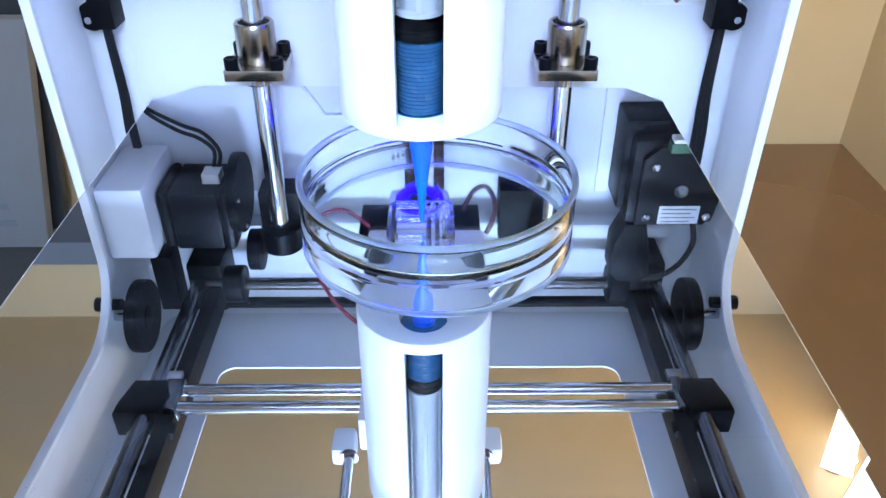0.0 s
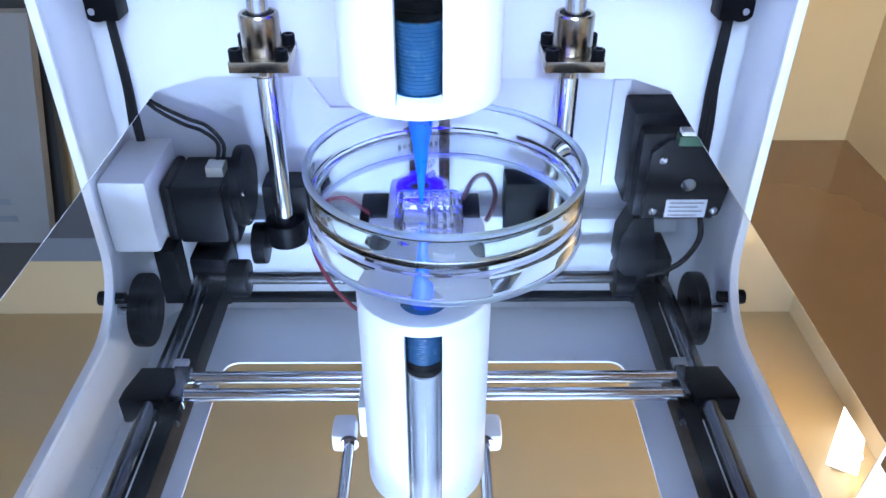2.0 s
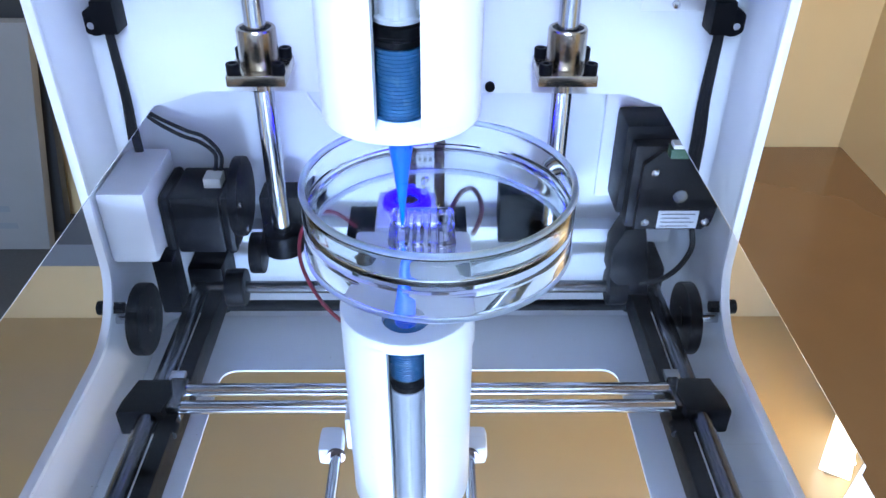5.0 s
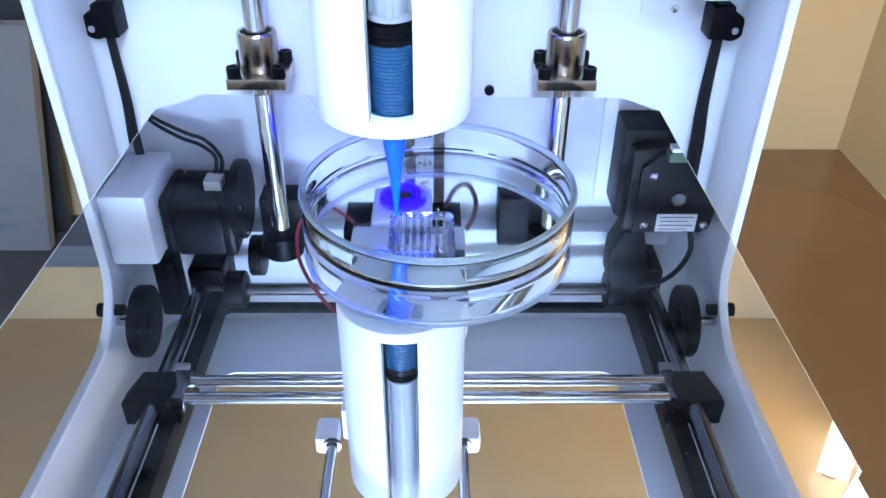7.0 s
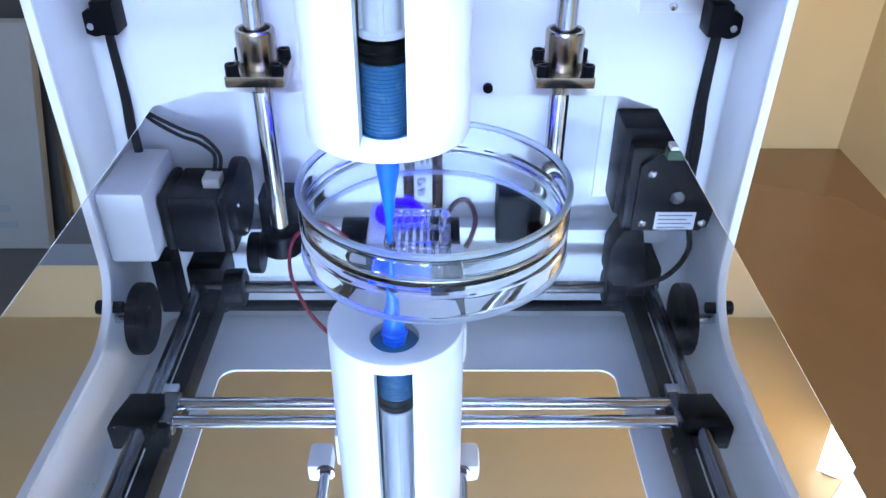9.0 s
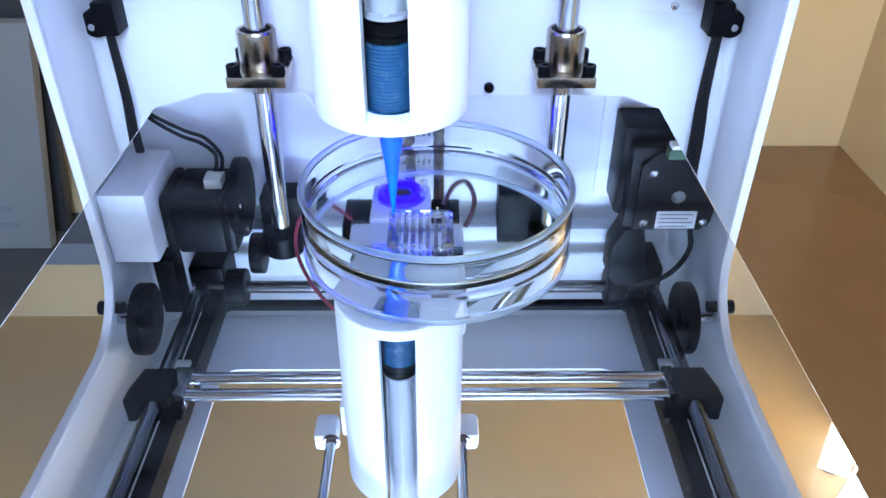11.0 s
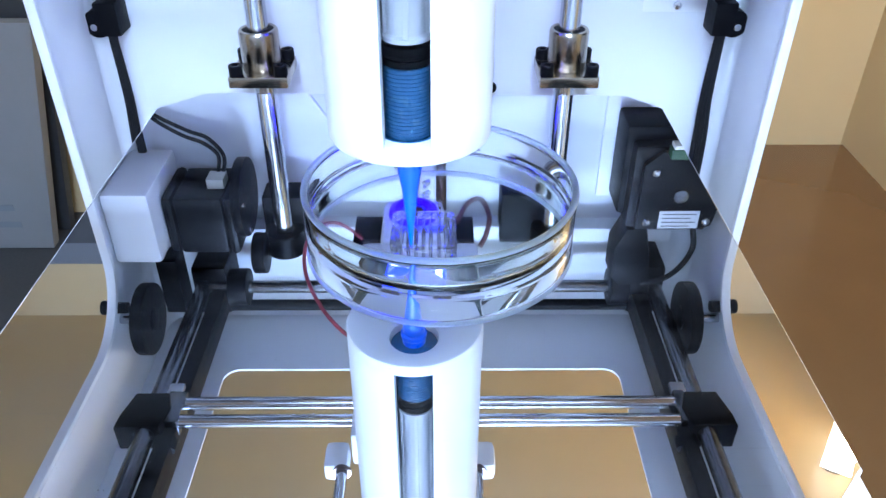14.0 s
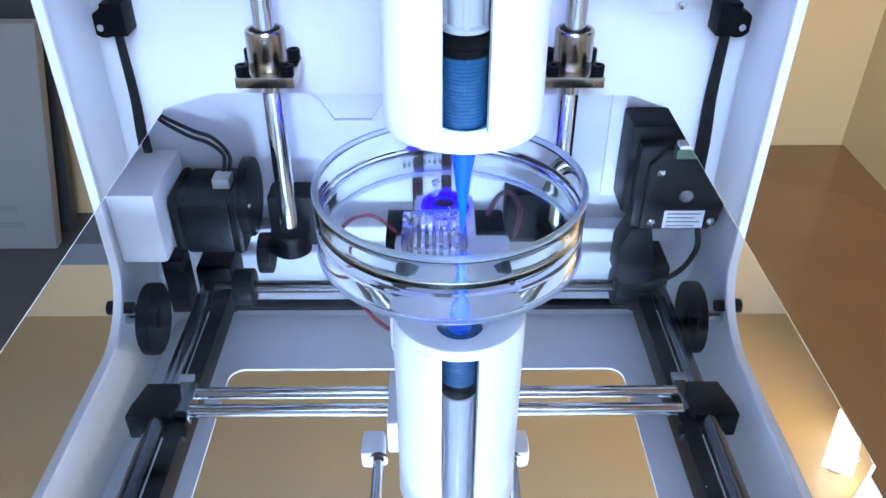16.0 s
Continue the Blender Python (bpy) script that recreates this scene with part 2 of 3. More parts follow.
def tube(bm, points, r, seg=10, steps=8):
    """A bent round wire through the points."""
    pts = [Vector(p) for p in points]
    line = []
    for k in range(len(pts) - 1):
        p0, p1, p2, p3 = pts[max(k - 1, 0)], pts[k], pts[k + 1], pts[min(k + 2, len(pts) - 1)]
        for s in range(steps):
            t = s / steps
            line.append(0.5 * (2 * p1 + (p2 - p0) * t + (2 * p0 - 5 * p1 + 4 * p2 - p3) * t * t + (3 * p1 - p0 - 3 * p2 + p3) * t ** 3))
    line.append(pts[-1])
    rings = []
    for k, p in enumerate(line):
        d = (line[min(k + 1, len(line) - 1)] - line[max(k - 1, 0)]).normalized()
        q = d.to_track_quat("Z", "Y")
        rings.append([bm.verts.new(p + q @ Vector((r * math.cos(2 * math.pi * j / seg), r * math.sin(2 * math.pi * j / seg), 0))) for j in range(seg)])
    for a, b in zip(rings, rings[1:]):
        off = min(range(seg), key=lambda o: (a[0].co - b[o].co).length)
        for j in range(seg):
            bm.faces.new((a[j], a[(j + 1) % seg], b[(j + 1 + off) % seg], b[(j + off) % seg]))
    bm.faces.new(rings[0][::-1])
    bm.faces.new(rings[-1])
    bmesh.ops.recalc_face_normals(bm, faces=bm.faces)
    return bm


def smooth(me, angle=28):
    for p in me.polygons:
        p.use_smooth = True
    me.set_sharp_from_angle(angle=radians(angle))


def part(name, bm, material, parent=None, label="", flat=False):
    me = bpy.data.meshes.new(name)
    bm.to_mesh(me)
    bm.free()
    if not flat:
        smooth(me)
    me.materials.append(material)
    ob = new(name, me)
    if parent:
        ob.parent = parent
    if label:
        ob["label"] = label
    return ob


def B():
    return bmesh.new()


def thing(name, label, category, at=(0, 0, 0), group=""):
    ob = new(name)
    ob.location = at
    return tagged(ob, label, category, group)


def structure(name, bm, material, label, category):
    return tagged(part(name, bm, material), label, category, kind="structure")


# ---- the cabinet and the room round it ----
structure("floor", box(B(), -0.62, 0.455, -1.3, 0.54, -0.27, -0.25, 0), FLOORWOOD, "glossy brown wooden cabinet floor", "floor")
structure("wall_east", box(B(), 0.455, 0.475, -0.35, 0.56, -0.27, 0.50, 0), TAN, "tan glossy cabinet side board", "wall")
structure("wall_north", box(B(), -0.62, 0.455, 0.545, 0.56, -0.27, 0.50, 0), TAN, "tan glossy cabinet back board", "wall")
structure("wall_north_grey", box(B(), -0.62, -0.20, 0.535, 0.5445, -0.249, 0.41, 0), GREY, "grey painted panel behind the printer", "wall")
structure("wall_west", box(B(), -0.64, -0.62, -0.35, 0.56, -0.27, 0.50, 0), TAN, "tan cabinet side board", "wall")
structure("ceiling", box(B(), -0.64, 0.475, -0.35, 0.56, 0.50, 0.52, 0), TAN, "tan cabinet top board", "ceiling")
structure("wall_south", box(B(), -2.0, 2.0, -1.35, -1.30, -0.9, 1.6, 0), ROOM, "pale grey room wall", "wall")

# boards that lean beside the printer
def leaning_board(name, label, y, x_low, lean, top, wide, material):
    ob = thing(name, label, "board")
    x_top = x_low + lean * (top + 0.2445)
    bm = prism(B(), [(x_low - wide, -0.2445), (x_low, -0.2445), (x_top, top), (x_top - wide, top)], y, y + 0.012, "y", 0.001)
    part("sheet", bm, material, ob)
    return ob


board = leaning_board("grey_board", "pale grey board leaning beside the printer, faint lines on it", 0.330, -0.3446, 0.193, -0.040, 0.22, GREYBOARD)
for k, (z, wide) in enumerate(((-0.068, 0.030), (-0.080, 0.024), (-0.098, 0.036), (-0.106, 0.028), (-0.205, 0.04), (-0.222, 0.05))):
    x = -0.395 + 0.193 * (z + 0.2445)
    part("faint_line", box(B(), x - wide / 2, x + wide / 2, 0.3296, 0.3299, z, z + 0.0028 + 0.003 * (k > 3), 0), GREY, board, "faint darker line")
leaning_board("dark_board", "dark grey board leaning behind a paler one", 0.360, -0.3410, 0.153, 0.26, 0.24, DARK)
leaning_board("tan_board", "narrow tan wooden board beside a dark one", 0.390, -0.3080, 0.174, 0.26, 0.20, TAN)
mat_ob = thing("floor_mat", "black mat on the cabinet floor", "mat")
part("pad", box(B(), -0.60, -0.215, -0.2, 0.40, -0.2498, -0.2450, 0.001), DARK, mat_ob)
base = thing("base_cover", "white cover beside the print bed", "cover")
part("lid", box(B(), 0.090, 0.144, -0.30, -0.068, -0.095, -0.060, 0.004), WHITE, base)
part("skirt", box(B(), 0.094, 0.140, -0.295, -0.073, -0.2496, -0.0952, 0.002), WHITE, base)

# ---- the printer's frame ----
WL, WR, WB = -0.188, 0.165, 0.182
YE = 0.117
T = 0.003
structure("wall_back_sheet", box(B(), WL, WR, WB, WB + T, -0.2495, 0.206, 0), SHEET, "white sheet-steel back of the printer", "panel")


def side_profile():
    """The side sheet: a narrow upright at the back that sweeps forward into an arm."""
    pts = [(WB + T, -0.2495), (YE, -0.2495), (YE, 0.104)]
    for k in range(1, 11):
        a = radians(90 * k / 10)
        pts.append((YE - 0.044 * (1 - math.cos(a)), 0.104 + 0.043 * math.sin(a)))
    return pts + [(-0.20, 0.147), (-0.20, 0.206), (WB + T, 0.206)]


structure("wall_side_sheet_1", prism(B(), side_profile(), WL - T, WL, "x", 0.0008), SHEET, "white side sheet with a curved front edge", "panel")
structure("wall_side_sheet_2", prism(B(), side_profile(), WR, WR + T, "x", 0.0008), SHEET, "white side sheet with a curved front edge", "panel")


def lip(name, x0, x1):
    """The folded lip along the side sheet's front edge."""
    outer = [(YE - 0.0035, -0.2495), (YE - 0.0035, 0.104)]
    inner = [(YE - 0.0004, -0.2495), (YE - 0.0004, 0.104)]
    for k in range(1, 11):
        a = radians(90 * k / 10)
        c, d = 1 - math.cos(a), math.sin(a)
        outer.append((YE - 0.0035 - 0.0425 * c, 0.104 + 0.0395 * d))
        inner.append((YE - 0.0004 - 0.044 * c, 0.104 + 0.0426 * d))
    outer.append((-0.20, 0.1435))
    inner.append((-0.20, 0.1466))
    structure(name, prism(B(), outer + inner[::-1], x0, x1, "x", 0.0005), WHITE, "folded white lip of the side sheet", "trim")


lip("trim_1", WL - T, WL + 0.002)
lip("trim_2", WR - 0.002, WR + T)


def corner_fillet(name, x, s):
    """The rounded fold between back and side."""
    r = 0.016
    pts = [(x, WB)] + [(x + s * (r - r * math.sin(radians(a))), WB - r + r * math.cos(radians(a))) for a in range(0, 91, 10)]
    structure(name, prism(B(), pts, -0.249, 0.199, "z", 0), SHEET, "rounded fold of the white sheet", "trim")


corner_fillet("trim_6", WL + 0.0003, 1)
corner_fillet("trim_7", WR - 0.0003, -1)


def top_sheet():
    """The top with its large rounded opening."""
    x0, x1, y0, y1 = WL, WR, -0.20, WB
    ox0, ox1, oy0, oy1, r = -0.139, 0.116, -0.16, 0.127, 0.010
    bm = B()
    inner, outer = [], []
    for cx, cy, a0 in ((ox1 - r, oy1 - r, 0), (ox0 + r, oy1 - r, 90), (ox0 + r, oy0 + r, 180), (ox1 - r, oy0 + r, 270)):
        for k in range(7):
            a = radians(a0 + 15 * k)
            inner.append((cx + r * math.cos(a), cy + r * math.sin(a)))
            outer.append((x1 if a0 in (0, 270) else x0, y1 if a0 in (0, 90) else y0))
    n = len(inner)
    lay = []
    for z in (0.200, 0.2015):
        vi = [bm.verts.new((*p, z)) for p in inner]
        corner = {}
        for p in outer:
            if p not in corner:
                corner[p] = bm.verts.new((*p, z))
        vo = [corner[p] for p in outer]
        lay.append((vi, vo))
        for k in range(n):
            j = (k + 1) % n
            q = [vi[k], vi[j], vo[j]] + ([vo[k]] if vo[k] is not vo[j] else [])
            bm.faces.new(q)
    for k in range(n):
        j = (k + 1) % n
        bm.faces.new((lay[0][0][k], lay[0][0][j], lay[1][0][j], lay[1][0][k]))
    bmesh.ops.recalc_face_normals(bm, faces=bm.faces)
    return bm


structure("top_sheet", top_sheet(), SHEET, "white sheet-steel top with a rounded opening", "panel")
structure("trim_5", box(B(), WL + 0.017, WR - 0.017, 0.168, 0.1815, 0.118, 0.128, 0.001), SHEET, "white shelf along the printer's back", "trim")

# ---- the bed ----
plate = thing("mirror_bed", "mirror print bed with clipped corners, dusty and scratched", "print bed")
outline = [(-0.1125, 0.1095), (0.0905, 0.1060), (0.1045, 0.0910), (0.1040, -0.1190), (0.0790, -0.1460), (-0.1065, -0.1460), (-0.1320, -0.1190), (-0.1320, 0.0917)]
part("mirror", prism(B(), outline, -0.003, 0.0, bevel=0.0003), MIRROR, plate, flat=True)
part("tray", prism(B(), [(x * 0.94 - 0.001, y * 0.93) for x, y in outline], -0.009, -0.0032, bevel=0.0006), ALU, plate, "thin metal tray under the mirror")
part("ground_edge", prism(B(), [(x * 1.0045 - 0.00005, y * 1.0045) for x, y in outline], -0.0029, -0.0006, bevel=0.0002), FROST, plate, "pale ground edge of the glass")
for x in (-0.0948, 0.0684):
    part("rear_arm", box(B(), x - 0.012, x + 0.012, 0.080, 0.1385, -0.0195, -0.0138, 0.001), BLACK, plate, "black arm carrying the bed")
YR, ZF = 0.155, -0.0044


def slide(x):
    ob = thing("flanged_bearing", "nickel-plated linear bearing with a square flange", "bearing", group="bed bearings")
    bm = lathe(B(), [(0.0060, ZF), (0.0101, ZF), (0.0104, ZF + 0.0006), (0.0104, 0.0152), (0.0098, 0.0162), (0.0082, 0.0162), (0.0078, 0.0152), (0.0060, 0.0152)], 48, (x, YR), True)
    part("sleeve", bm, NICKEL, ob)
    bm = lathe(B(), [(0.0060, 0.0145), (0.0080, 0.0145), (0.0080, 0.0157), (0.0060, 0.0157)], 40, (x, YR), True)
    part("seal", bm, BLACK, ob, "black seal ring")
    part("flange_plate", box(B(), x - 0.0155, x + 0.0155, YR - 0.016, YR + 0.016, -0.0106, ZF - 0.0002, 0.0007), NICKEL, ob)
    for sx in (-1, 1):
        for sy in (-1, 1):
            cx, cy = x + sx * 0.0118, YR + sy * 0.0118
            bm = lathe(B(), [(0.0036, ZF), (0.0036, 0.0004), (0.0032, 0.0010), (0.0019, 0.0010), (0.0017, -0.0010)], 20, (cx, cy))
            part("screw", bm, BLACK, ob, "black socket-head screw")
    return ob


for x, bx in ((-0.0948, -0.0935), (0.0684, 0.0530)):
    slide(x)
    ob = thing("guide_rod", "polished steel vertical guide rod", "rod", group="vertical rods")
    part("shaft", rod(B(), (x, YR, -0.2495), (x, YR, 0.109), 0.0056, 40), STEEL, ob)
    part("clamp", box(B(), bx - 0.015, bx + 0.016, 0.1615, 0.1815, 0.091, 0.126, 0.0015), BLACK, ob, "black clamp at the rod's upper end")
    part("clamp_ring", lathe(B(), [(0.0058, 0.1092), (0.0115, 0.1092), (0.0120, 0.1100), (0.0120, 0.1240), (0.0058, 0.1240)], 32, (x, YR), True), BLACK, ob)

for x in (-0.0162, 0.0012):
    ob = thing("lead_screw", "dark vertical lead screw at the printer's back", "lead screw", group="lead screws")
    prof = []
    for k in range(180):
        prof += [(0.0034, -0.245 + 0.0022 * k), (0.0029, -0.2439 + 0.0022 * k)]
    part("screw_shaft", lathe(B(), prof, 14, (x, 0.165)), DARKROD, ob)


def cable_clip(x, s):
    ob = thing("cable_clip", "black cable clip screwed to the white wall", "clip", group="cable clips")
    bm = rod(B(), (x, 0.166, 0.0145), (x, WB - 0.0003, 0.0145), 0.0075, 28, bevel=0.0008)
    box(bm, min(x, x + s * 0.012), max(x, x + s * 0.012), 0.165, WB - 0.0003, 0.0080, 0.0260, 0.001)
    part("clip_body", bm, BLACK, ob)
    part("clip_screw", rod(B(), (x - s * 0.001, 0.1635, 0.0135), (x - s * 0.001, 0.1662, 0.0135), 0.0020, 16, bevel=0.0004), STEEL, ob, "bright screw head")
    c = thing("flat_cable", "black sheathed cable hanging down the back", "cable", group="hanging cables")
    bm = B()
    xa = x + s * 0.005
    for k in range(3):
        o = (0.0009 if s > 0 else 0.0015) * (k - 1)
        tube(bm, [(xa + o, 0.174, 0.10), (xa + o, 0.172, 0.03), (xa + o * 0.8, 0.171, 0.005), (xa + o * 1.2 + s * 0.001, 0.170, -0.03), (xa + o * 1.7, 0.169, -0.065), (xa + o * 1.7, 0.168, -0.16)], 0.0018)
    part("sheath", bm, RUBBER, c)


cable_clip(-0.1830, 1)
cable_clip(0.1590, -1)

# small things on the back sheet
ob = thing("cap_screw", "small black cap screw in the white wall", "screw")
part("head", rod(B(), (0.0305, WB - 0.0035, -0.0275), (0.0305, WB - 0.0003, -0.0275), 0.0029, 18, bevel=0.0004), BLACK, ob)
ob = thing("hexagon_bezel", "raised white hexagonal outline on the back sheet", "bezel")
hexa = [(-0.078, 0.030), (-0.066, 0.0490), (-0.043, 0.0490), (-0.031, 0.030), (-0.036, 0.0240), (-0.073, 0.0240)]
for k in range(6):
    (xa, za), (xb, zb) = hexa[k], hexa[(k + 1) % 6]
    part("ridge", rod(B(), (xa, WB - 0.0004, za), (xb, WB - 0.0004, zb), 0.0011, 10), WHITE, ob)
ob = thing("cover_plate", "thin white cover plate screwed to the back", "plate")
part("sheet", box(B(), 0.1120, 0.1470, WB - 0.0014, WB - 0.0002, 0.0165, 0.052, 0.0005), WHITE, ob)
part("screw", rod(B(), (0.1305, WB - 0.0035, 0.0205), (0.1305, WB - 0.0015, 0.0205), 0.0022, 14, bevel=0.0004), STEEL, ob, "bright screw head")

# ---- motors ----
motor = thing("stepper_motor", "black stepper motor with a wired connector", "motor", group="motors")
part("housing", box(B(), -0.1530, -0.1250, 0.136, 0.174, 0.0765, 0.114, 0.002), MOTOR, motor)
part("rear_cap", box(B(), -0.1600, -0.1532, 0.135, 0.175, 0.0755, 0.115, 0.004), MOTOR, motor)
part("front_cap", box(B(), -0.1248, -0.1180, 0.135, 0.175, 0.0755, 0.115, 0.004), MOTOR, motor)
part("pulley", rod(B(), (-0.1178, 0.150, 0.083), (-0.1120, 0.150, 0.083), 0.0235, 44, bevel=0.001), BLACK, motor, "black round end plate")
part("small_pulley", rod(B(), (-0.1118, 0.142, 0.118), (-0.1040, 0.142, 0.118), 0.0125, 36, bevel=0.001), BLACK, motor)
for y, z in ((0.132, 0.078), (0.141, 0.1)):
    part("screw", rod(B(), (-0.1119, y, z), (-0.1105, y, z), 0.0018, 14), STEEL, motor, "bright screw head")
part("connector", box(B(), -0.1350, -0.1250, 0.147, 0.158, 0.0700, 0.0762, 0.0005), CREAM, motor, "cream plug")
for o in (0.0, 0.0032):
    bm = tube(B(), [(-0.130 + o, 0.157, 0.0705), (-0.131 + o, 0.166, 0.064), (-0.140 + o, 0.170, 0.058 - o), (-0.152 + o, 0.172, 0.054 - o), (-0.168, 0.174, 0.044 - o), (-0.178, 0.175, 0.030)], 0.0012)
    part("lead", bm, RUBBER, motor)
bracket = thing("motor_bracket", "white folded bracket box beside the motor", "bracket")
part("shell", box(B(), WL + 0.0006, -0.1605, 0.122, 0.178, 0.0655, 0.1115, 0.003), WHITE, bracket)
part("arm", box(B(), -0.166, -0.154, 0.124, 0.140, 0.1118, 0.150, 0.001), BLACK, bracket, "black arm of the bracket")

motor = thing("stepper_motor", "black stepper motor with a paper rating label", "motor", group="motors")
part("housing", box(B(), 0.110, 0.1620, 0.1412, 0.178, 0.046, 0.100, 0.003), MOTOR, motor)
cap = [(0.1150, 0.0560), (0.1240, 0.0480), (0.1480, 0.0450), (0.1625, 0.0760), (0.1600, 0.0930), (0.1550, 0.0985), (0.1150, 0.0985)]
part("end_cap", prism(B(), cap, 0.137, 0.1410, "y", 0.0008), MOTOR, motor)
part("tower", box(B(), 0.1060, 0.1400, 0.150, 0.178, 0.0380, 0.0958, 0.003), BLACK, motor)
for x, z in ((0.1218, 0.0600), (0.1207, 0.0930), (0.1554, 0.0923)):
    part("screw", lathe(B(), [(0.0024, 0.0), (0.0024, 0.0012), (0.0016, 0.0020), (0.0003, 0.0022)], 18), STEEL, motor, "bright screw head").matrix_basis = pose(x, 0.1369, z, 90)
part("boss", rod(B(), (0.1383, 0.1356, 0.0753), (0.1383, 0.1369, 0.0753), 0.0042, 24, bevel=0.0004), DARKSTEEL, motor, "round dark metal boss")
label = part("rating_label", box(B(), 0.1278, 0.1512, 0.1364, 0.1368, 0.0853, 0.0970, 0), PAPER, motor, "white paper rating label")
for k in range(4):
    part("print_line", box(B(), 0.1296, 0.1492 - 0.003 * (k % 2), 0.1361, 0.1363, 0.0870 + 0.0027 * k, 0.0876 + 0.0027 * k, 0), INKBAR, label)
part("connector", box(B(), 0.1265, 0.1430, 0.1300, 0.1370, 0.0425, 0.0482, 0.0005), GREEN, motor, "green terminal block")
part("plug", box(B(), 0.1275, 0.1420, 0.1300, 0.1370, 0.0398, 0.0423, 0.0005), CREAM, motor, "pale plug on the terminal block")
part("lead", tube(B(), [(0.150, 0.139, 0.099), (0.152, 0.138, 0.112), (0.147, 0.138, 0.126), (0.138, 0.139, 0.136), (0.126, 0.142, 0.142)], 0.0017), RUBBER, motor)
part("belt_cover", prism(B(), [(0.112, 0.101), (0.124, 0.101), (0.128, 0.120), (0.132, 0.150), (0.118, 0.150), (0.106, 0.136), (0.106, 0.115)], 0.141, 0.160, "y", 0.001), BLACK, motor, "black belt cover")
bracket = thing("motor_bracket", "white folded bracket behind the motor", "bracket")
part("shell", box(B(), 0.0990, WR - 0.0006, 0.1785, 0.1815, 0.030, 0.100, 0.001), WHITE, bracket)

# ---- the gantry's fixed rails, shafts and pulleys ----
for x, s, out in ((-0.150, 1, 0.022), (0.1365, -1, 0.0100)):
    ob = thing("side_rail", "steel side rail with a black belt channel", "rail", group="side rails")
    part("rail_rod", rod(B(), (x, -0.18, 0.150), (x, 0.150, 0.150), 0.0050, 28), DARKSTEEL, ob)
    part("belt_channel", box(B(), x + s * 0.0105 - 0.0045, x + s * 0.0105 + 0.0045, -0.18, 0.150, 0.150, 0.166, 0.001), BLACK, ob, "black belt channel")
    part("end_block", box(B(), x + s * 0.004 - 0.011, x + s * 0.004 + 0.011, 0.1502, 0.1815, 0.136, 0.172, 0.002), BLACK, ob, "black end block")
    p = thing("belt_pulley", "large black toothed belt pulley", "pulley", group="belt pulleys")
    xo = x - s * out
    bm = rod(B(), (xo - 0.0035, 0.110, 0.143), (xo + 0.0035, 0.110, 0.143), 0.0215, 44, bevel=0.001)
    part("wheel", bm, BLACK, p)
    part("hub", rod(B(), (xo - 0.0042, 0.110, 0.143), (xo + 0.0042, 0.110, 0.143), 0.007, 24, bevel=0.0006), BLACK, p)
    part("axle", rod(B(), (xo - s * 0.006, 0.110, 0.143), (WL if s > 0 else WR, 0.110, 0.143), 0.003, 16), STEEL, p)
    q = thing("side_bolt", "black bolt through the side sheet", "bolt", group="side bolts")
    xs = WL if s > 0 else WR
    part("bolt_head", rod(B(), (xs - s * 0.008, 0.108, 0.133), (xs - s * 0.0032, 0.108, 0.133), 0.0042, 18, bevel=0.0005), BLACK, q)
    part("nut", rod(B(), (xs + s * 0.0002, 0.108, 0.133), (xs + s * 0.007, 0.108, 0.133), 0.0036, 6), BLACK, q)
    w = thing("drive_pulley", "black drive pulley on the cross shaft", "pulley", group="drive pulleys")
    bm = rod(B(), (x + s * 0.017, 0.150, 0.150), (x + s * 0.029, 0.150, 0.150), 0.012, 32, bevel=0.001)
    part("wheel", bm, BLACK, w)

for y, z, r, m, lab in ((0.150, 0.150, 0.0040, DARKSTEEL, "dark steel cross shaft along the printer's back"), (0.150, 0.165, 0.0036, BLACK, "black cross bar along the printer's back")):
    ob = thing("cross_shaft", lab, "shaft", group="cross shafts")
    part("shaft", rod(B(), (-0.155, y, z), (0.136, y, z), r, 24), m, ob)

# ---- the moving cross rail ----
beam = thing("cross_rail", "pair of steel rods between black sliding blocks", "rail")
for y in (0.0556, 0.0430):
    part("rail_rod", rod(B(), (-0.146, y, 0.150), (0.132, y, 0.150), 0.0036, 24), STEEL, beam)
for x, s in ((-0.150, 1), (0.1365, -1)):
    bm = prism(B(), [(x - s * 0.0150, 0.034), (x - s * 0.0145, 0.042), (x - s * 0.0105, 0.058), (x + s * 0.0070, 0.058), (x + s * 0.0105, 0.048), (x + s * 0.0080, 0.034)], 0.144, 0.161, "z", 0.0015)
    b = part("slide_block", bm, BLACK, beam, "black sliding block")
    part("collar", box(B(), min(x + s * 0.0062, x + s * 0.012), max(x + s * 0.0062, x + s * 0.0155), 0.0385, 0.0605, 0.1455, 0.156, 0.0008), DARKSTEEL, beam, "small dark metal clamp")
    part("tab", box(B(), min(x + s * 0.004, x + s * 0.012), max(x + s * 0.004, x + s * 0.012), 0.0610, 0.0680, 0.147, 0.150, 0.0006), ALU, beam, "pale metal tab")
    part("stop_screw", rod(B(), (x + s * 0.014, 0.026, 0.153), (x + s * 0.014, 0.0335, 0.153), 0.0030, 16, bevel=0.0005), BLACK, beam)

# ---- the print head ----
HX, HY, HZ, HR = -0.0053, -0.0060, 0.0406, 0.0265
NY, TIP = -0.0163, -0.0210
head = thing("print_head", "white print head with a blue-filled syringe and tapered nozzle", "print head")


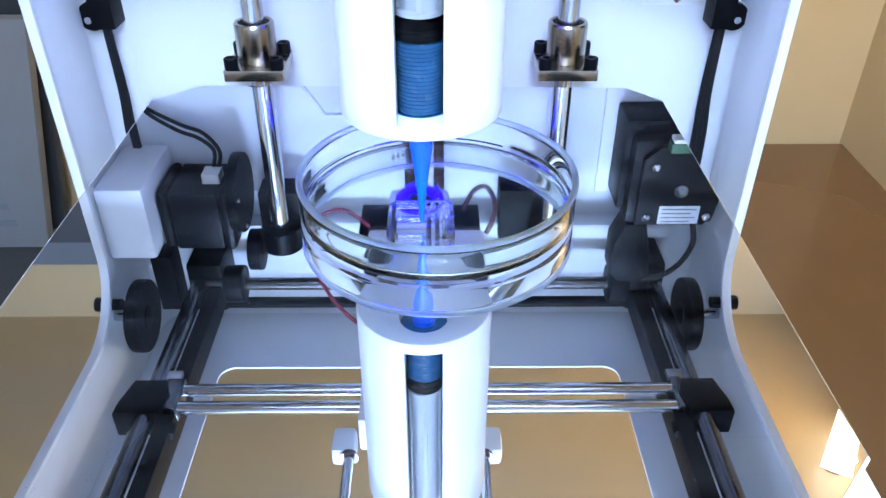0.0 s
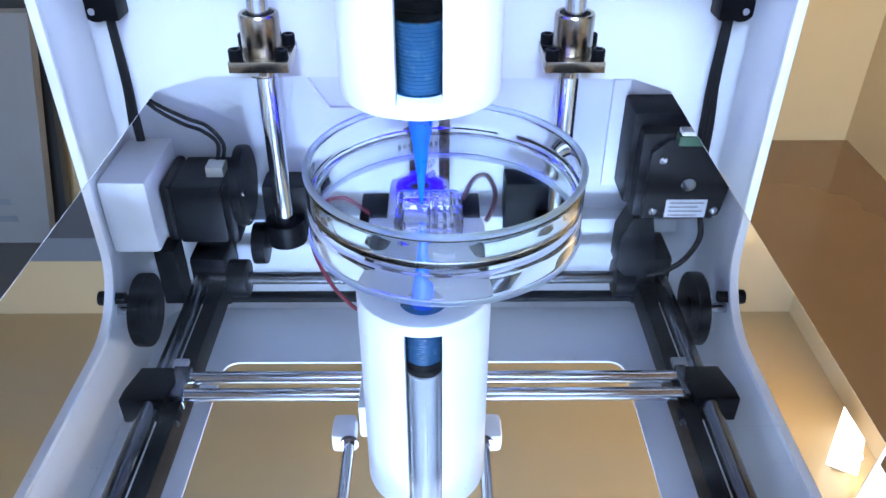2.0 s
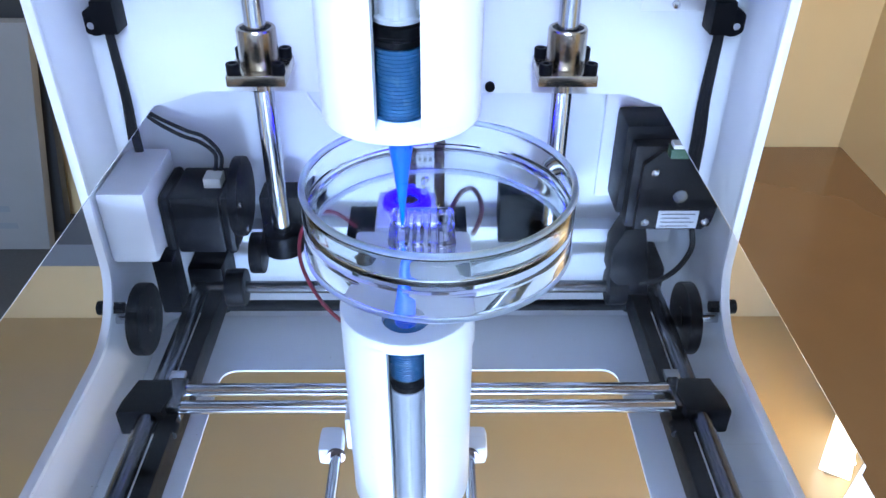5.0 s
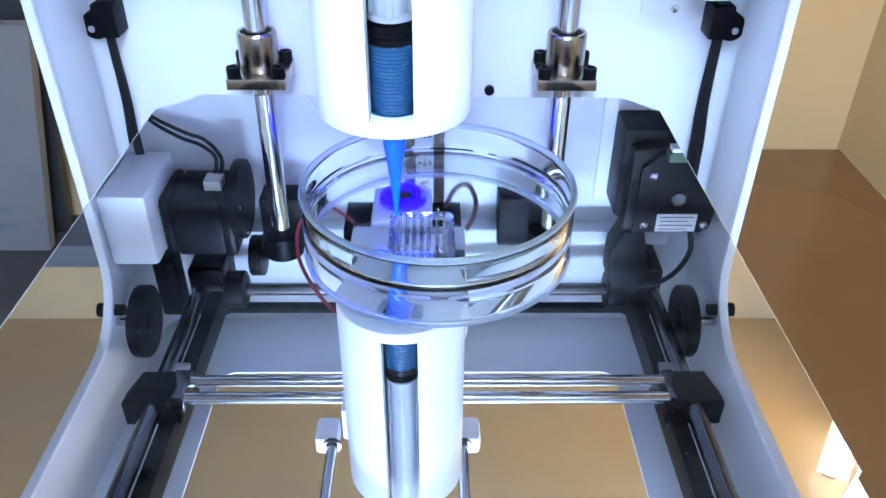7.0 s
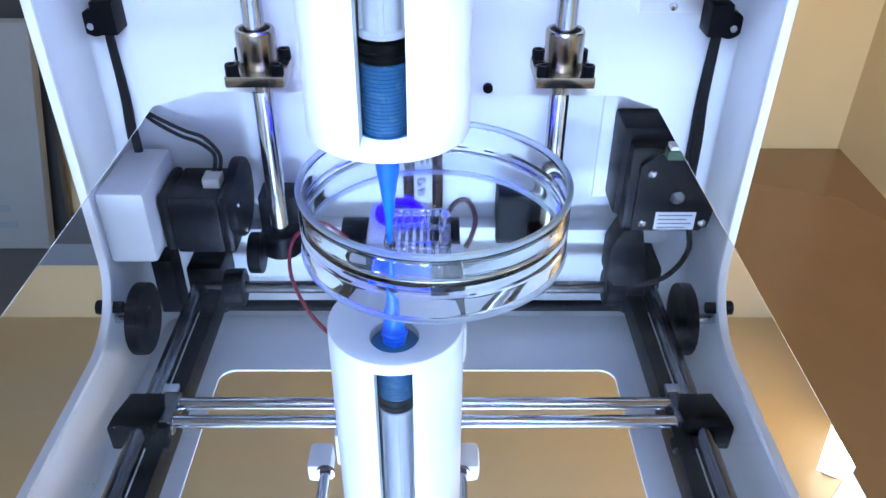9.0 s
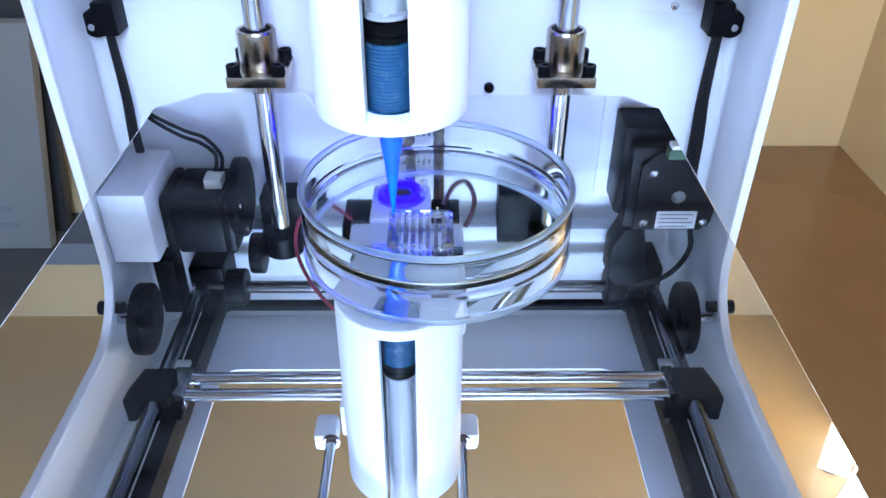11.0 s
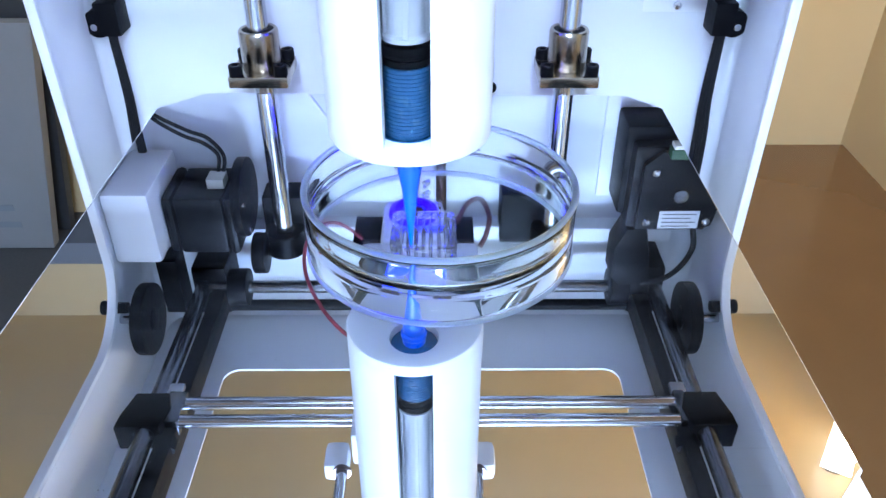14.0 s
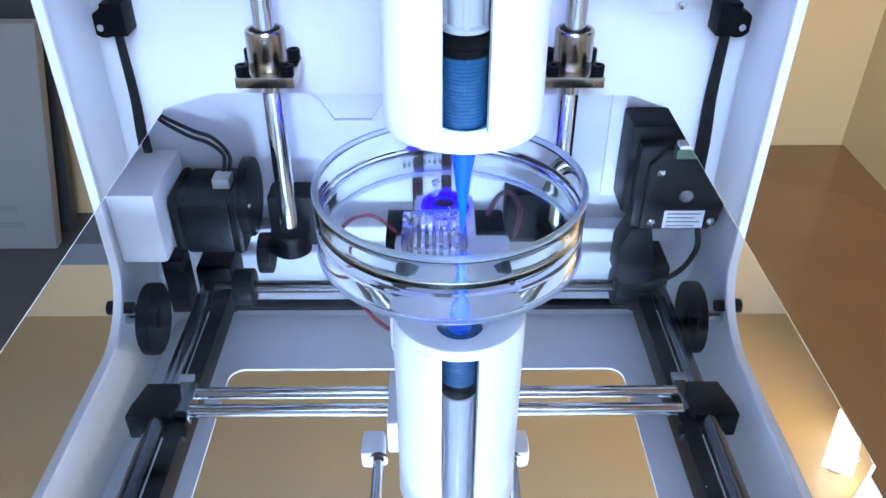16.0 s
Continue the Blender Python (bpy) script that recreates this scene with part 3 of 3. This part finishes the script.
def holder_shell():
    """A round white shell with a bore for the syringe and a slot down its front."""
    bm = B()
    slot, bore, off = 0.0071, 0.0088, NY - HY
    seg = 96
    front = -math.sqrt(HR * HR - slot * slot)
    a_gap = math.asin(slot / HR)
    outer = [(HR * math.cos(a), HR * math.sin(a)) for a in (radians(-90) + a_gap + (2 * math.pi - 2 * a_gap) * k / seg for k in range(seg + 1))]
    b_gap = math.asin(slot / bore)
    inner = [(bore * math.cos(a), off + bore * math.sin(a)) for a in (radians(-90) + b_gap + (2 * math.pi - 2 * b_gap) * k / seg for k in range(seg + 1))]
    ring = outer + inner[::-1]
    z0, z1 = HZ + 0.0049, HZ + 0.105
    lo = [bm.verts.new((HX + x, HY + y, z0)) for x, y in ring]
    hi = [bm.verts.new((HX + x, HY + y, z1)) for x, y in ring]
    n = len(ring)
    for k in range(n):
        bm.faces.new((lo[k], lo[(k + 1) % n], hi[(k + 1) % n], hi[k]))
    for lay in (lo, hi):
        for k in range(seg):
            bm.faces.new((lay[k], lay[k + 1], lay[n - 2 - k], lay[n - 1 - k]))
    bmesh.ops.recalc_face_normals(bm, faces=bm.faces)
    return bm


def holder_base():
    """The closed lower end, with the round hole that the nozzle passes."""
    bm = B()
    seg, hole, off = 96, 0.0093, NY - HY
    o = [(math.cos(2 * math.pi * k / seg), math.sin(2 * math.pi * k / seg)) for k in range(seg)]
    loops = [[bm.verts.new((HX + c * r, HY + f + s * r, z)) for c, s in o] for r, f, z in
             ((HR, 0, HZ + 0.0049), (HR, 0, HZ + 0.0010), (HR - 0.0003, 0, HZ + 0.0003), (HR - 0.001, 0, HZ), (hole, off, HZ), (hole, off, HZ + 0.0049))]
    for a, b in zip(loops, loops[1:] + loops[:1]):
        for k in range(seg):
            bm.faces.new((a[k], a[(k + 1) % seg], b[(k + 1) % seg], b[k]))
    bmesh.ops.recalc_face_normals(bm, faces=bm.faces)
    return bm


part("holder", holder_shell(), PRINT, head, "white printed syringe holder with a front slot")
part("holder_base", holder_base(), PRINT, head)
part("syringe_barrel", lathe(B(), [(0.0080, 0.0452), (0.0082, 0.0460), (0.0082, 0.1600), (0.0075, 0.1600), (0.0075, 0.0460)], 48, (HX, NY), True), BARREL, head, "clear plastic syringe barrel")
part("barrel_end", lathe(B(), [(0.0062, 0.0426), (0.0088, 0.0434), (0.0091, 0.0440), (0.0091, 0.0449), (0.0074, 0.0451)], 48, (HX, NY)), BLUEINK, head, "dark blue lower end of the syringe")
ink = [(0.0035, 0.0452)]
for k in range(18):
    z = 0.0454 + 0.00125 * k
    ink += [(0.00738, z), (0.00738, z + 0.0009), (0.00722, z + 0.0010), (0.00722, z + 0.0012)]
part("ink", lathe(B(), ink, 40, (HX, NY)), BLUEINK, head, "dark blue gel ink")
part("plunger_seal", lathe(B(), [(0.0068, 0.0680), (0.0074, 0.0682), (0.0074, 0.0702), (0.0070, 0.0705), (0.0070, 0.0713), (0.0074, 0.0716), (0.0074, 0.0742), (0.0060, 0.0747)], 40, (HX, NY)), BLACK, head, "black rubber plunger seal")
stem = B()
lathe(stem, [(0.0060, 0.0750), (0.0071, 0.0754), (0.0071, 0.0766), (0.0056, 0.0772), (0.0056, 0.1578)], 32, (HX, NY))
box(stem, HX - 0.0068, HX + 0.0068, NY - 0.0009, NY + 0.0009, 0.0768, 0.158, 0.0003)
box(stem, HX - 0.0009, HX + 0.0009, NY - 0.0068, NY + 0.0068, 0.0768, 0.158, 0.0003)
lathe(stem, [(0.0066, 0.1580), (0.0072, 0.1584), (0.0072, 0.1600)], 32, (HX, NY))
part("plunger_stem", stem, FROST, head, "frosted white plunger stem with crossed ribs")
part("nozzle_hub", lathe(B(), [(0.0043, 0.0372), (0.0050, 0.0378), (0.0050, 0.0392), (0.0044, 0.0400), (0.0044, 0.0425)], 32, (HX, NY)), NEEDLE, head, "blue nozzle collar")
bm = lathe(B(), [(0.00035, 0.0047), (0.00055, 0.0050), (0.0013, 0.0130), (0.0028, 0.0255), (0.0034, 0.0290), (0.0039, 0.0320), (0.0042, 0.0371)], 32, (HX, NY))
for v in bm.verts:
    v.co.y += (TIP - NY) * (0.0372 - v.co.z) / 0.0325
part("nozzle", bm, NEEDLE, head, "blue tapered plastic nozzle, slightly bent")

# the carriage behind the holder
part("carriage", box(B(), -0.036, 0.0245, 0.030, 0.097, 0.076, 0.098, 0.003), PRINT, head, "white printed carriage")
part("carriage_neck", box(B(), -0.0270, 0.0165, 0.0155, 0.070, 0.0985, 0.1380, 0.002), PRINT, head)
part("carriage_nose", box(B(), -0.0265, 0.0070, 0.0972, 0.136, 0.074, 0.110, 0.004), PRINT, head, "white printed tool mount")
for x in (-0.034, 0.0145):
    part("fan", box(B(), x - 0.0075, x + 0.0085, 0.0975, 0.128, 0.080, 0.100, 0.001), BLACK, head, "small black fan")
bm = B()
lathe(bm, [(0.0075, 0.0738), (0.0078, 0.0708), (0.0100, 0.0695), (0.0128, 0.0706), (0.0134, 0.0738)], 40, (-0.0095, 0.1200), True)
part("violet_ring", bm, UV, head, "glowing violet light ring")
part("ring_core", lathe(B(), [(0.0070, 0.0739), (0.0070, 0.0716), (0.0050, 0.0700)], 28, (-0.0095, 0.1200)), DARKROD, head, "dark core of the light ring")
for x0, x1 in ((-0.0350, -0.0222), (0.0074, 0.0235)):
    board = part("circuit_board", box(B(), x0, x1, 0.0460, 0.0705, 0.0738, 0.0754, 0.0003), PCB, head, "dark green circuit board")
    for k in range(3):
        x = x0 + 0.0028 + (x1 - x0 - 0.0056) * k / 2
        part("chip", box(B(), x - 0.0017, x + 0.0017, 0.0562 + 0.002 * (k % 2), 0.0622 + 0.003 * (k % 2), 0.0724, 0.0737, 0.0003), BLACK, board, "black chip")
# sheet added to glow where the LEDs light the underside blue
panel = part("underside_glow", box(B(), -0.0219, 0.0071, 0.0420, 0.0705, 0.0738, 0.0754, 0.0004), BLUEGLOW, head, "blue-lit carriage underside, added as a glowing sheet")
for x in (-0.0190, -0.0115, -0.0040, 0.0040):
    part("underside_led", lathe(B(), [(0.0010, 0.0712), (0.0019, 0.0718), (0.0023, 0.0737)], 18, (x, 0.0570)), BLUELED, panel, "bright blue-white light")
for x in (-0.046, 0.0255):
    part("lug", box(B(), x - 0.0060, x + 0.0060, 0.010, 0.026, 0.1455, 0.1570, 0.003), PRINT, head, "white lug with a bore")
    part("bearing_sleeve", rod(B(), (x + (0.003 if x < 0 else -0.003), 0.0092, 0.150), (x + (0.003 if x < 0 else -0.003), 0.0110, 0.150), 0.0046, 24), DARKROD, head)
    part("strut", rod(B(), (x + (0.003 if x < 0 else -0.003), -0.120, 0.150), (x + (0.003 if x < 0 else -0.003), 0.0090, 0.150), 0.0028, 20), STEEL, head, "thin steel strut")
part("bridge", box(B(), -0.0395, 0.0190, 0.0225, 0.062, 0.1382, 0.160, 0.002), PRINT, head)
part("lead", tube(B(), [(0.014, 0.120, 0.079), (0.020, 0.122, 0.068), (0.027, 0.124, 0.067), (0.031, 0.112, 0.070), (0.029, 0.102, 0.075), (0.0255, 0.098, 0.080)], 0.0014), BROWNWIRE, head, "thin brown wire loop")
part("lead", tube(B(), [(-0.036, 0.104, 0.079), (-0.050, 0.106, 0.070), (-0.063, 0.098, 0.072), (-0.064, 0.082, 0.082), (-0.054, 0.064, 0.092), (-0.040, 0.052, 0.100), (-0.026, 0.048, 0.104)], 0.0010), REDWIRE, head, "thin red wire loop")

# ---- the dish and the print in it ----
dish = thing("petri_dish", "clear round glass dish standing on the mirror bed", "dish")
prof = [(0.0005, 0.0006), (0.0440, 0.0006), (0.0448, 0.0006), (0.0456, 0.0006), (0.0482, 0.0004), (0.0490, 0.0007), (0.0495, 0.0013), (0.0497, 0.0020), (0.0497, 0.0028), (0.0497, 0.0098), (0.0497, 0.0106), (0.0496, 0.0113), (0.0492, 0.0116), (0.0489, 0.0116), (0.0487, 0.0113), (0.0486, 0.0106), (0.0486, 0.0046), (0.0486, 0.0038), (0.0485, 0.0032), (0.0482, 0.0026), (0.0476, 0.0023), (0.0468, 0.0022), (0.0440, 0.0022), (0.0005, 0.0022)]
part("glass_dish", lathe(B(), prof, 160, (0, 0), True), DISH, dish)
part("rim", lathe(B(), [(0.0490 + 0.0012 * math.cos(radians(a)), 0.0127 + 0.0011 * math.sin(radians(a))) for a in range(0, 360, 30)], 160, (0, 0), True), RIM, dish, "pale green fire-polished rim")
# worn printing on the back of the wall, too faint to read
for k in range(9):
    a = radians(112 - 2.6 * k)
    mark = part("print_mark", box(B(), -0.0007, 0.0007, -0.00008, 0.00008, -0.0011, 0.0011 - 0.0004 * (k % 3), 0), INKBAR, dish, "small dark printed mark")
    mark.matrix_basis = Matrix.Translation((0.04985 * math.cos(a), 0.04985 * math.sin(a), 0.0076)) @ pose(0, 0, 0, 0, 0, math.degrees(a) - 90)


def strand(a, b, r=0.00056):
    """A soft bead of gel, slightly uneven."""
    rng = random.Random(int((a[0] * 7 + a[1] * 13 + b[0] * 3) * 1e6))
    pts = []
    for k in range(9):
        t = k / 8
        pts.append((a[0] + (b[0] - a[0]) * t + rng.uniform(-1, 1) * 0.00012, a[1] + (b[1] - a[1]) * t + rng.uniform(-1, 1) * 0.00012, a[2]))
    return tube(B(), pts, r, 10, 3)


gel = thing("printed_lattice", "clear gel lattice printed in the dish", "gel print")
X0, X1, Y0, Y1, ZG = -0.0160, 0.0047, -0.0295, -0.0080, 0.0035


def border(grow, z, r):
    """A bead laid round the lattice, with soft corners."""
    rng = random.Random(int(grow * 1e6 + z * 1e7))
    x0, x1, y0, y1, c = X0 - grow, X1 + grow, Y0 - grow, Y1 + grow, 0.0016
    ring = []
    for (ax, ay), (bx, by) in (((x0 + c, y0), (x1 - c, y0)), ((x1, y0 + c), (x1, y1 - c)), ((x1 - c, y1), (x0 + c, y1)), ((x0, y1 - c), (x0, y0 + c))):
        for k in range(9):
            t = k / 8
            ring.append((ax + (bx - ax) * t + rng.uniform(-1, 1) * 0.00014, ay + (by - ay) * t + rng.uniform(-1, 1) * 0.00014, z + rng.uniform(-1, 1) * 0.0001))
    return tube(B(), ring + ring[:1], r, 10, 3)


for grow, z in ((0.0004, ZG), (0.0004, ZG + 0.0011), (-0.0008, ZG), (-0.0008, ZG + 0.0010)):
    part("border_bead", border(grow, z, 0.00062), GEL, gel)
for x in (0.0022, -0.0004, -0.0032):
    part("strand", strand((x, Y0, ZG + 0.0008), (x, Y1, ZG + 0.0008)), GEL, gel)
laid = [(part("strand", strand((0, Y0, ZG + 0.0008), (0, Y1, ZG + 0.0008)), GEL, gel), x0, x, t0) for x0, x, t0 in ((-0.0028, -0.0058, 0.2), (0.0000, -0.0084, 1.6), (-0.0156, -0.0110, 3.4), (-0.0152, -0.0136, 5.6))]

drop = thing("gel_drop", "clear gel drop on the dish floor", "gel drop")
bm = B()
for k, (dx, dy, r) in enumerate(((0, 0, 0.0015), (0.0009, 0.0014, 0.0012), (-0.0004, -0.0022, 0.0008))):
    bmesh.ops.create_uvsphere(bm, u_segments=16, v_segments=10, radius=r, matrix=Matrix.Translation((-0.0054 + dx, 0.0156 + dy, 0.0024 + r * 0.7)) @ Matrix.Diagonal((1, 1, 0.8, 1)))
part("bead", bm, GEL, drop)

# ---- lamps ----
bar = thing("led_bar", "slim lamp bar with twelve small white LEDs before the cabinet", "lamp")
part("housing", box(B(), -0.10, 0.092, -0.530, -0.522, 0.317, 0.337, 0.002), FROST, bar)
part("stand", box(B(), -0.012, 0.004, -0.5445, -0.5305, -0.2495, 0.335, 0.002), ALU, bar)
for k in range(12):
    x = -0.004 + (k - 5.5) * 0.0132
    part("led", rod(B(), (x, -0.5218, 0.327), (x, -0.5190, 0.327), 0.0045, 14, bevel=0.0004), LED, bar)
top = thing("ceiling_lamp", "flat white lamp under the cabinet top", "lamp")
part("lamp_body", box(B(), -0.13, 0.11, -0.32, -0.20, 0.486, 0.4995, 0.003), ALU, top)
part("diffuser", box(B(), -0.125, 0.105, -0.315, -0.205, 0.4815, 0.4858, 0.002), FROST, top)
lamp = thing("cabinet_lamp", "small bright lamp under the cabinet top", "lamp")
part("lamp_body", prism(B(), [(0.402, 0.288), (0.414, 0.282), (0.422, 0.292), (0.420, 0.310)], 0.4802, 0.4996, "z", 0.002), ALU, lamp)
part("diffuser", prism(B(), [(0.387, 0.277), (0.412, 0.262), (0.438, 0.305), (0.437, 0.352)], 0.474, 0.4798, "z", 0.002), LAMP, lamp)


def motions():
    walk(head, [(t, pose(x, y, 0)) for t, x, y in HEAD])
    walk(beam, [(t, pose(0, y, 0)) for t, x, y in HEAD])
    for ob, start, x, t0 in laid:
        rows = [(0.0, pose(start, 0, 0)), (t0, pose(start, 0, 0)), (t0 + 0.8, pose(x, 0, 0)), (16.0, pose(x, 0, 0))]
        walk(ob, rows)


motions()
